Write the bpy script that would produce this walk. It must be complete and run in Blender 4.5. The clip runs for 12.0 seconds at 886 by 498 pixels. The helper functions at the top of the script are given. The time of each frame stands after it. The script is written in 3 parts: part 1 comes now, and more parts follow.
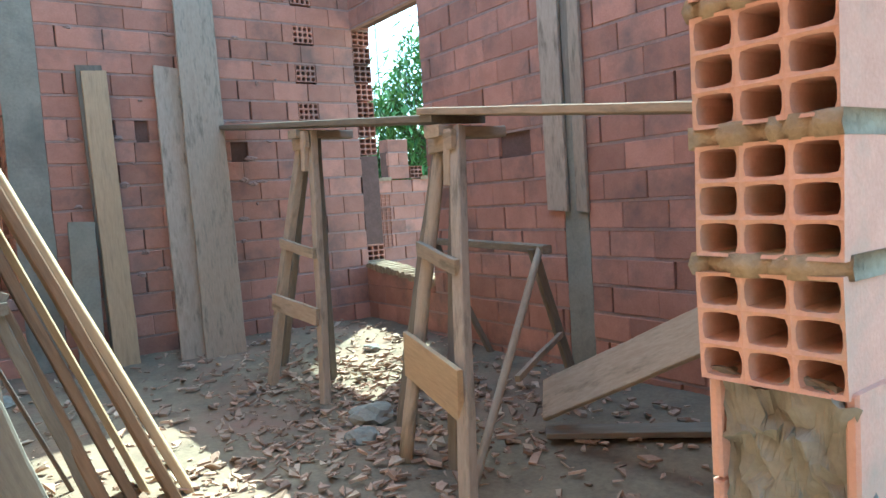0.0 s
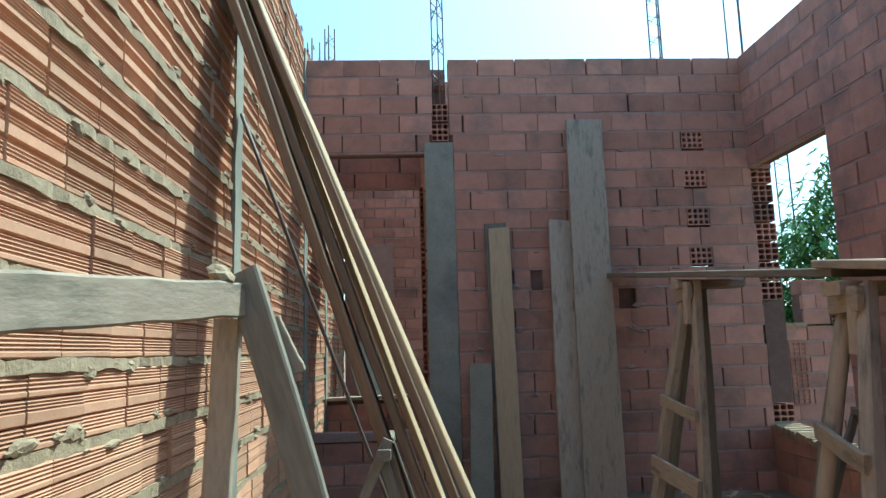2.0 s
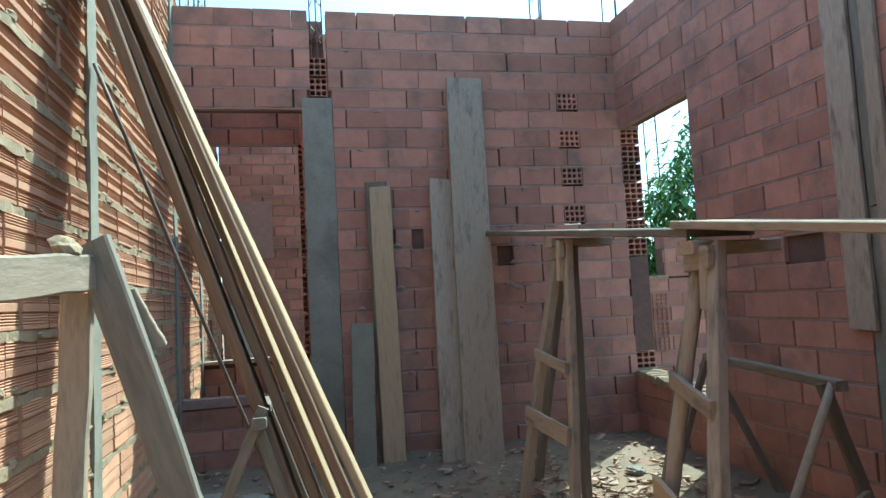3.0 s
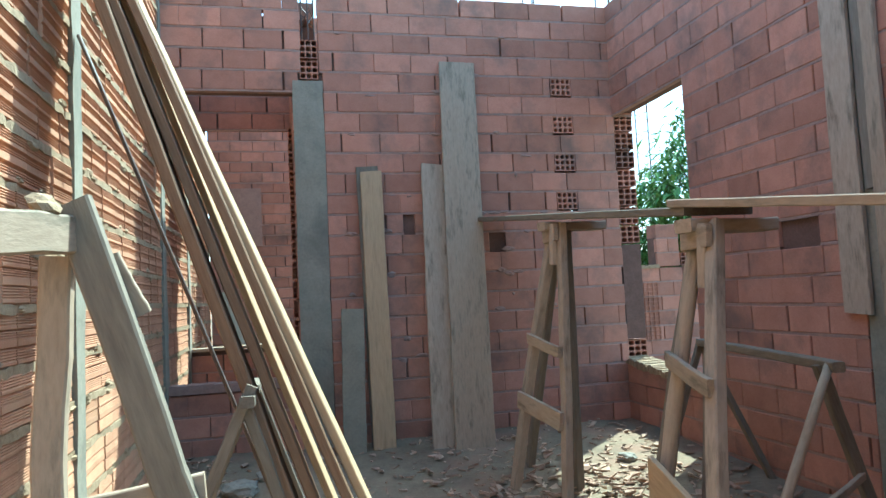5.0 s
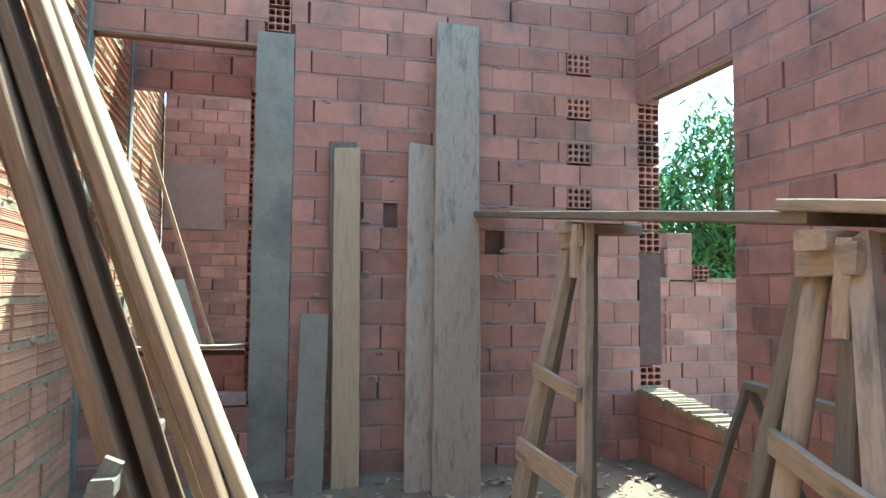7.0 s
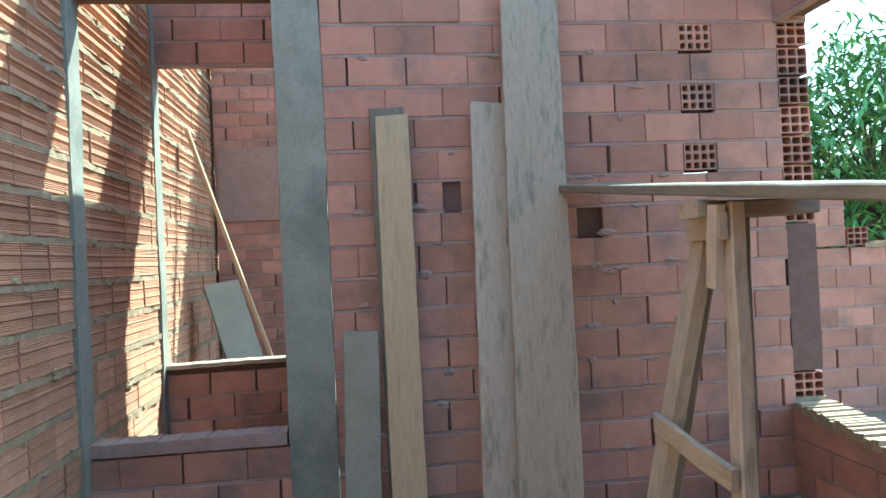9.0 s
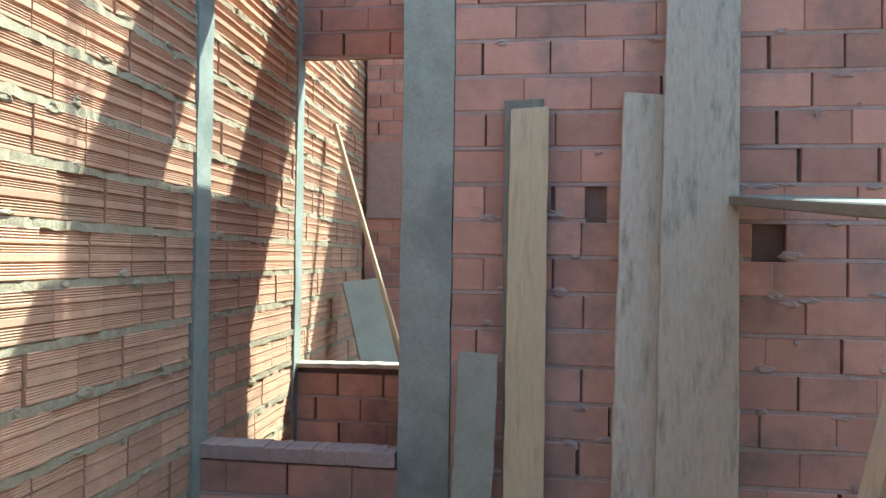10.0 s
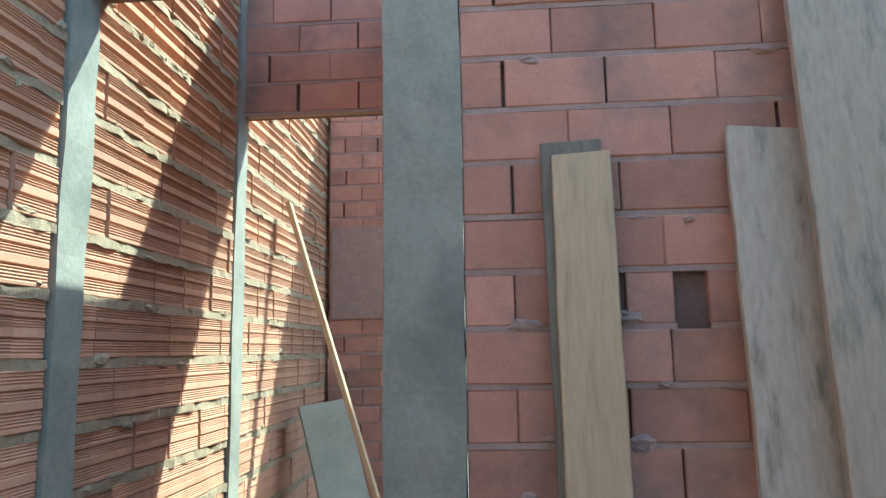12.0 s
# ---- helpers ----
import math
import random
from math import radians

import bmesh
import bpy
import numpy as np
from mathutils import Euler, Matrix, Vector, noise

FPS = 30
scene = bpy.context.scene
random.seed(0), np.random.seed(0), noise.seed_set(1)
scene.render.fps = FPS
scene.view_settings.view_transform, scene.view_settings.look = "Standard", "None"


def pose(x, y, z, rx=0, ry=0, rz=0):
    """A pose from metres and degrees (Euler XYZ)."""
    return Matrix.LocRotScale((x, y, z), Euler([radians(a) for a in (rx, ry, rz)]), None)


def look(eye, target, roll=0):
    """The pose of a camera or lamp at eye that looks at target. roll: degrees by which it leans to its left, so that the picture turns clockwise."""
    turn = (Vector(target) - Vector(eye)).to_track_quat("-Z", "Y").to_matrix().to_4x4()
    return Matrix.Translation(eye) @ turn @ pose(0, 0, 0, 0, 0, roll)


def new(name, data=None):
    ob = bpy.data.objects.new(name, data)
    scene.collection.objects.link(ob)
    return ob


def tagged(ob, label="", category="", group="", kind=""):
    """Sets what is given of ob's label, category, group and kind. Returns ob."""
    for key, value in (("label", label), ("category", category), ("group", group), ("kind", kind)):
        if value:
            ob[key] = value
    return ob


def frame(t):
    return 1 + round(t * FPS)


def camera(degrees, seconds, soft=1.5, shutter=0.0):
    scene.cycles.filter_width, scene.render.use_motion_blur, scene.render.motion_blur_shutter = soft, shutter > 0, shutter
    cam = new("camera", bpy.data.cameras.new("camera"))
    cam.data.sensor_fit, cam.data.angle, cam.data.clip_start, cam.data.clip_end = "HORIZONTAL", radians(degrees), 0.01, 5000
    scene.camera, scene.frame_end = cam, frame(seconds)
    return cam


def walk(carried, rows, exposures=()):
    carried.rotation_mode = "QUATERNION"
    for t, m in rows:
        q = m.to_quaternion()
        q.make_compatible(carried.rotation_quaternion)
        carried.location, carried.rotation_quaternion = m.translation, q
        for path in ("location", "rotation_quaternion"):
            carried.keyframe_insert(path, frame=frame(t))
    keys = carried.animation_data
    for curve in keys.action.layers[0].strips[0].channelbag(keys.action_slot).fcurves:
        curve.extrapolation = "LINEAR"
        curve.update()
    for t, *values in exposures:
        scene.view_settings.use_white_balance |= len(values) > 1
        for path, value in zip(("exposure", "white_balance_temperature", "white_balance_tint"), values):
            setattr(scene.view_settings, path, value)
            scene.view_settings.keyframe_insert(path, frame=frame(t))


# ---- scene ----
cam = camera(65.4, 12.0)
PATH = [
    (0, (0.596, -5.425, 0.866), (1.751, -3.799, 0.721), -3.8),
    (0.5, (0.724, -5.326, 0.841), (1.63, -3.543, 0.809), -4.6),
    (1, (0.704, -5.316, 0.994), (1.395, -3.446, 1.155), -4.8),
    (1.5, (0.728, -5.363, 0.966), (0.976, -3.399, 1.25), -2.9),
    (1.9, (0.792, -5.379, 0.966), (0.881, -3.402, 1.253), -1.6),
    (2, (0.797, -5.376, 0.97), (0.901, -3.4, 1.263), -1.6),
    (2.5, (0.838, -5.35, 1.006), (1.271, -3.404, 1.17), -3.1),
    (4.5, (0.799, -5.421, 0.945), (1.208, -3.469, 1.088), -3.2),
    (5, (0.828, -5.301, 0.94), (1.285, -3.359, 1.073), -2.8),
    (5.5, (0.808, -5.144, 0.939), (1.477, -3.259, 0.972), -4.0),
    (5.9, (0.957, -4.977, 0.945), (1.434, -3.048, 1.165), -3.0),
    (6, (0.965, -4.945, 0.945), (1.37, -2.996, 1.141), -3.6),
    (6.5, (1.035, -4.752, 0.909), (1.572, -2.827, 0.96), -0.4),
    (7, (1.003, -4.407, 1.023), (1.514, -2.476, 1.141), 0.5),
    (7.2, (1.011, -4.37, 1.06), (1.541, -2.443, 1.145), -1.5),
    (9, (1.353, -3.483, 1.202), (1.582, -1.496, 1.225), -2.7),
    (9.5, (1.451, -3.271, 1.208), (1.518, -1.274, 1.29), -2.6),
    (10, (1.544, -3.064, 1.26), (1.285, -1.081, 1.287), 0.8),
    (10.5, (1.435, -2.817, 1.27), (1.212, -0.835, 1.417), 1.8),
    (11, (1.443, -2.505, 1.293), (1.205, -0.523, 1.418), -1.8),
    (11.3, (1.446, -2.299, 1.325), (1.068, -0.346, 1.532), 0.6),
    (11.5, (1.401, -2.22, 1.343), (1.075, -0.26, 1.57), 1.2),
    (12, (1.282, -1.955, 1.374), (1.124, 0.017, 1.666), -0.9),
]
EXPOSURES = [(t, stops, 4850, -20) for t, stops in ((0.0, 2.45), (0.5, 2.6), (1.0, 2.25), (1.5, 1.4), (2.0, 1.2), (2.5, 1.35), (4.5, 1.8), (5.0, 1.95), (5.5, 2.3), (6.0, 2.0), (6.5, 2.3), (7.0, 2.35), (9.0, 2.4), (10.0, 2.3), (11.0, 2.4), (12.0, 2.25))]
walk(cam, [(t, look(eye, target, roll)) for t, eye, target, roll in PATH], EXPOSURES)

# ---- world and sun ----
SUN = Vector((1.0, 0.92, 1.87)).normalized()
world = bpy.data.worlds.new("world")
scene.world = world
world.use_nodes = True
wn = world.node_tree.nodes
sky = wn.new("ShaderNodeTexSky")
sky.sky_type = "NISHITA"
sky.sun_disc = False
sky.sun_elevation = math.asin(SUN.z)
sky.sun_rotation = math.atan2(SUN.x, SUN.y)
sky.dust_density = 2.0
wn["Background"].inputs["Strength"].default_value = 0.15
world.node_tree.links.new(sky.outputs[0], wn["Background"].inputs[0])
sun = new("sun", bpy.data.lights.new("sun", "SUN"))
sun.data.energy = 3.7
sun.data.angle = radians(0.5)
sun.data.color = (1.0, 0.93, 0.82)
sun.matrix_world = look((0, 0, 20), Vector((0, 0, 20)) - SUN)


# ---- materials ----
def material(name, dark, light, rough=0.9, scale=6.0, fine=90.0, bump=0.3, vary=0.0, stretch=None, stain=None, island=False):
    """Two scales of noise between two colours, fine bump, an optional stain colour and a tint that varies piece by piece."""
    m = bpy.data.materials.new(name)
    m.use_nodes = True
    nt = m.node_tree
    n, l = nt.nodes, nt.links
    bsdf = n["Principled BSDF"]
    bsdf.inputs["Roughness"].default_value = rough
    bsdf.inputs["Specular IOR Level"].default_value = 0.25
    if stretch:
        co = n.new("ShaderNodeTexCoord").outputs["Object"]
        info = n.new("ShaderNodeObjectInfo")
        mul = n.new("ShaderNodeVectorMath")
        mul.operation = "MULTIPLY"
        mul.inputs[1].default_value = stretch
        l.new(co, mul.inputs[0])
        add = n.new("ShaderNodeVectorMath")
        sc = n.new("ShaderNodeMath")
        sc.operation = "MULTIPLY"
        sc.inputs[1].default_value = 37.0
        l.new(info.outputs["Random"], sc.inputs[0])
        l.new(mul.outputs[0], add.inputs[0])
        l.new(sc.outputs[0], add.inputs[1])
        co = add.outputs[0]
    else:
        co = n.new("ShaderNodeNewGeometry").outputs["Position"]

    def noise_node(s, detail):
        t = n.new("ShaderNodeTexNoise")
        t.inputs["Scale"].default_value = s
        t.inputs["Detail"].default_value = detail
        t.inputs["Roughness"].default_value = 0.65
        l.new(co, t.inputs["Vector"])
        return t.outputs["Fac"]

    def mix(a, b, f, kind="MIX"):
        x = n.new("ShaderNodeMix")
        x.data_type = "RGBA"
        x.blend_type = kind
        for value, slot in ((f, x.inputs[0]), (a, x.inputs[6]), (b, x.inputs[7])):
            if isinstance(value, (tuple, float)):
                slot.default_value = value
            else:
                l.new(value, slot)
        return x.outputs[2]

    def ramp(value, lo, hi):
        r = n.new("ShaderNodeMapRange")
        r.inputs["From Min"].default_value = lo
        r.inputs["From Max"].default_value = hi
        l.new(value, r.inputs["Value"])
        return r.outputs["Result"]

    big, small = noise_node(scale, 5), noise_node(fine, 4)
    col = mix((*dark, 1), (*light, 1), ramp(big, 0.3, 0.7))
    col = mix(col, mix((*dark, 1), (*light, 1), ramp(small, 0.35, 0.65)), 0.35)
    if stain:
        col = mix(col, (*stain, 1), ramp(noise_node(scale * (1.0 if stretch else 0.37), 6), 0.50, 0.68))
    if vary:
        rnd = n.new("ShaderNodeNewGeometry").outputs["Random Per Island"] if island else n.new("ShaderNodeObjectInfo").outputs["Random"]
        v = n.new("ShaderNodeMapRange")
        v.inputs["To Min"].default_value = 1 - vary
        v.inputs["To Max"].default_value = 1 + vary
        l.new(rnd, v.inputs["Value"])
        h = n.new("ShaderNodeHueSaturation")
        l.new(v.outputs["Result"], h.inputs["Value"])
        l.new(col, h.inputs["Color"])
        col = h.outputs["Color"]
    l.new(col, bsdf.inputs["Base Color"])
    b = n.new("ShaderNodeBump")
    b.inputs["Strength"].default_value = bump
    b.inputs["Distance"].default_value = 0.004
    l.new(small, b.inputs["Height"])
    l.new(b.outputs[0], bsdf.inputs["Normal"])
    return m


BRICK = material("terracotta", (0.33, 0.155, 0.105), (0.47, 0.235, 0.165), 0.9, 7, 120, 0.25, 0.20, stain=(0.22, 0.135, 0.105))
BRICK_LOOSE = material("terracotta_joined", (0.33, 0.155, 0.105), (0.47, 0.235, 0.165), 0.9, 7, 120, 0.25, 0.20, island=True, stain=(0.22, 0.135, 0.105))
BRICK_RIB = material("terracotta_ribbed", (0.38, 0.19, 0.11), (0.53, 0.295, 0.18), 0.9, 9, 130, 0.3, 0.16, stain=(0.42, 0.25, 0.15))
BRICK_RIB_LOOSE = material("terracotta_ribbed_joined", (0.38, 0.19, 0.11), (0.53, 0.295, 0.18), 0.9, 9, 130, 0.3, 0.16, island=True)
BRICK_NEAR = material("terracotta_pale", (0.50, 0.27, 0.19), (0.62, 0.36, 0.26), 0.9, 12, 160, 0.3, 0.06, stain=(0.42, 0.30, 0.22))
MORTAR = material("mortar", (0.25, 0.165, 0.135), (0.38, 0.25, 0.20), 0.97, 14, 70, 0.9)
MORTAR_TAN = material("mortar_tan", (0.23, 0.165, 0.10), (0.40, 0.30, 0.19), 0.97, 18, 80, 1.0)
# Wall core coloured dark to stand in for shade in the open joints.
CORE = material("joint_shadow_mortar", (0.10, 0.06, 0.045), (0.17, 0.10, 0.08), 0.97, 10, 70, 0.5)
CONCRETE = material("concrete", (0.20, 0.183, 0.142), (0.32, 0.292, 0.232), 0.92, 5, 60, 0.4, stain=(0.16, 0.15, 0.122))
PLASTER = material("grey_render", (0.18, 0.165, 0.135), (0.30, 0.275, 0.225), 0.95, 8, 60, 0.5)
WOOD = material("weathered_plank", (0.31, 0.23, 0.165), (0.47, 0.37, 0.275), 0.85, 3.0, 11, 0.4, 0.10, stretch=(1.6, 7, 7), stain=(0.20, 0.155, 0.11))
WOOD_GREY = material("grey_plank", (0.27, 0.20, 0.14), (0.42, 0.325, 0.235), 0.88, 3.0, 11, 0.4, 0.10, stretch=(1.6, 7, 7), stain=(0.19, 0.155, 0.11))
WOOD_WARM = material("pine_plank", (0.34, 0.23, 0.13), (0.50, 0.355, 0.21), 0.82, 3.0, 10, 0.4, 0.08, stretch=(1.2, 10, 10), stain=(0.32, 0.22, 0.13))
WOOD_POLE = material("brown_pole", (0.13, 0.075, 0.042), (0.25, 0.15, 0.085), 0.8, 3.0, 11, 0.4, 0.15, stretch=(1.0, 12, 12))
WOOD_DARK = material("dark_timber", (0.13, 0.105, 0.08), (0.24, 0.20, 0.15), 0.9, 3.0, 11, 0.4, 0.1, stretch=(1.2, 9, 9))
DIRT = material("dirt", (0.12, 0.088, 0.06), (0.26, 0.20, 0.13), 0.98, 3.5, 45, 1.0, stain=(0.24, 0.145, 0.10))
SHARD = material("brick_shards", (0.25, 0.145, 0.10), (0.43, 0.30, 0.21), 0.95, 12, 90, 0.4, 0.35, island=True, stain=(0.42, 0.34, 0.24))
STEEL = material("rusty_rebar", (0.07, 0.06, 0.06), (0.16, 0.11, 0.09), 0.6, 30, 120, 0.3)
LEAF = material("mango_leaves", (0.08, 0.16, 0.035), (0.19, 0.30, 0.08), 0.5, 2.5, 30, 0.1, 0.45, island=True)
BARK = material("bark", (0.10, 0.075, 0.05), (0.20, 0.15, 0.10), 0.95, 8, 60, 0.8)
TILE = material("grey_board", (0.20, 0.175, 0.13), (0.30, 0.265, 0.20), 0.9, 5, 60, 0.3)


# ---- mesh helpers ----
def mesh(name, verts, faces, mat, smooth=False):
    me = bpy.data.meshes.new(name)
    me.from_pydata([tuple(v) for v in verts], [], faces)
    me.materials.append(mat)
    me.update()
    if smooth:
        for p in me.polygons:
            p.use_smooth = True
    return me


def join(shapes):
    verts, faces = [], []
    for v, f in shapes:
        k = len(verts)
        verts += [tuple(p) for p in v]
        faces += [tuple(i + k for i in q) for q in f]
    return verts, faces


def moved(shape, m):
    return [m @ Vector(v) for v in shape[0]], shape[1]


def box(x0, x1, y0, y1, z0, z1):
    v = [(x, y, z) for x in (x0, x1) for y in (y0, y1) for z in (z0, z1)]
    return v, [(0, 1, 3, 2), (4, 6, 7, 5), (0, 4, 5, 1), (2, 3, 7, 6), (0, 2, 6, 4), (1, 5, 7, 3)]


def part(name, shape, mat, parent=None, label="", m=None, smooth=False):
    """One mesh object, under a thing or a part where one is given."""
    ob = new(name, shape if isinstance(shape, bpy.types.Mesh) else mesh(name, *shape, mat, smooth))
    if m is not None:
        ob.matrix_basis = m
    if parent is not None:
        ob.parent = parent
        p, inv = parent, Matrix()
        while p is not None:
            inv = inv @ (p.matrix_parent_inverse @ p.matrix_basis).inverted() if p.parent else inv @ p.matrix_basis.inverted()
            p = None
        ob.matrix_parent_inverse = inv
    if label:
        ob["label"] = label
    return ob


def thing(name, at, label, category, group="", kind=""):
    ob = new(name)
    ob.location = at
    ob.empty_display_size = 0.1
    ob.matrix_basis = Matrix.Translation(at)
    return tagged(ob, label, category, group, kind)


def stick(p0, p1, width, thick, side=(0, 1, 0), rng=None, wobble=0.002, n=8, round_=False, taper=1.0):
    """A sawn board or a round pole from p0 to p1: its shape along local x, and its pose. side: about where its width points."""
    p0, p1 = Vector(p0), Vector(p1)
    x = (p1 - p0).normalized()
    y = Vector(side) - x * x.dot(Vector(side))
    y.normalize()
    z = x.cross(y)
    m = Matrix.Translation(p0) @ Matrix((x, y, z)).transposed().to_4x4()
    length = (p1 - p0).length
    rng = rng or random.Random(int(length * 9973 + width * 7919))
    w, h, c = width / 2, thick / 2, min(width, thick) * 0.12
    if round_:
        ring = [(w * math.cos(a * math.tau / 12), h * math.sin(a * math.tau / 12)) for a in range(12)]
    else:
        ring = [(-w + c, -h), (w - c, -h), (w, -h + c), (w, h - c), (w - c, h), (-w + c, h), (-w, h - c), (-w, -h + c)]
    verts, faces, k = [], [], len(ring)
    bow = rng.uniform(-1, 1) * wobble * 2
    for i in range(n + 1):
        f = i / n
        dy, dz, s = rng.uniform(-wobble, wobble), bow * math.sin(f * math.pi) + rng.uniform(-wobble, wobble) * 0.5, 1 + (taper - 1) * f
        skew = rng.uniform(-0.006, 0.006) if i in (0, n) else 0
        for a, b in ring:
            verts.append((length * f + skew * a / w, a * s + dy, b * s + dz))
    for i in range(n):
        for j in range(k):
            a, b = i * k + j, i * k + (j + 1) % k
            faces.append((a, a + k, b + k, b))
    faces.append(tuple(range(k)))
    faces.append(tuple(n * k + j for j in reversed(range(k))))
    return (verts, faces), m


def board(name, p0, p1, width, thick, mat, parent=None, side=(0, 1, 0), label="", **more):
    shape, m = stick(p0, p1, width, thick, side, **more)
    return part(name, shape, mat, parent, label, m, smooth=more.get("round_", False))


def holed(width, height, depth, nx=3, nz=3, wall=0.009, pts=16):
    """A hollow brick end: rounded openings in its front face at y = 0, running back."""
    verts, faces = [], []
    cw, ch = width / nx, height / nz
    for i in range(nx):
        for j in range(nz):
            cx, cz = (i + 0.5) * cw, (j + 0.5) * ch
            k = len(verts)
            for ring in range(3):
                for a in range(pts):
                    t = a / pts * math.tau
                    c, s = math.cos(t), math.sin(t)
                    if ring == 0:
                        q = max(abs(c), abs(s))
                        verts.append((cx + c / q * cw / 2, 0, cz + s / q * ch / 2))
                    else:
                        q = (abs(c) ** 6 + abs(s) ** 6) ** (1 / 6)
                        verts.append((cx + c / q * (cw / 2 - wall / 2), 0.002 if ring == 1 else depth * 0.9, cz + s / q * (ch / 2 - wall / 2)))
            for r in range(2):
                for a in range(pts):
                    b = (a + 1) % pts
                    faces.append((k + r * pts + a, k + r * pts + b, k + (r + 1) * pts + b, k + (r + 1) * pts + a))
            faces.append(tuple(k + 2 * pts + a for a in range(pts)))
    k = len(verts)
    verts += [(0, 0, 0), (width, 0, 0), (width, 0, height), (0, 0, height), (0, depth, 0), (width, depth, 0), (width, depth, height), (0, depth, height)]
    faces += [(k, k + 4, k + 5, k + 1), (k + 1, k + 5, k + 6, k + 2), (k + 2, k + 6, k + 7, k + 3), (k + 3, k + 7, k + 4, k), (k + 4, k + 7, k + 6, k + 5)]
    return verts, faces


def smooth_brick(length, height, depth):
    c = 0.004
    v = []
    for d, g in ((0, c), (c, 0), (depth, 0)):
        v += [(g, d, g), (length - g, d, g), (length - g, d, height - g), (g, d, height - g)]
    f = [(0, 1, 2, 3)]
    for r in (0, 4):
        f += [(r + i, r + 4 + i, r + 4 + (i + 1) % 4, r + (i + 1) % 4) for i in range(4)]
    return v, f + [(8, 11, 10, 9)]


def ribbed_brick(length, height, depth):
    """A brick face with raised bands between pressed grooves."""
    prof = [(depth, 0), (0.004, 0)]
    band = height / 3
    for i in range(3):
        z, low = i * band, i % 2 == 0
        # a smooth raised strip, then a few fine ridges; a step down between the bands
        prof += [(0.010, z + 0.001), (0.0, z + 0.007)]
        fine = 4 if i != 1 else 3
        start = z + band * (0.28 if i != 1 else 0.52)
        step = (z + band - 0.004 - start) / fine
        for k in range(fine):
            prof += [(0.0, start + k * step), (0.0035, start + (k + 0.35) * step), (0.0035, start + (k + 0.65) * step), (0.0, start + (k + 0.98) * step)]
    prof += [(0.003, height), (depth, height)]
    k = len(prof)
    v = [(x, d, z) for x in (0, length) for d, z in prof]
    f = [(i, i + 1, i + 1 + k, i + k) for i in range(k - 1)]
    return v, [q[::-1] for q in f] + [tuple(range(k)), tuple(reversed(range(k, 2 * k)))]


COURSE, JOINT = 0.16, 0.016
CACHE = {}


def solid(u0, u1, z, openings):
    """The stretches of a wall that stand at height z."""
    spans = [(u0, u1)]
    for a, b, z0, z1 in openings:
        if z0 < z < z1:
            spans = [s for x, y in spans for s in ((x, min(y, a)), (max(x, b), y)) if s[1] - s[0] > 0.02]
    return spans


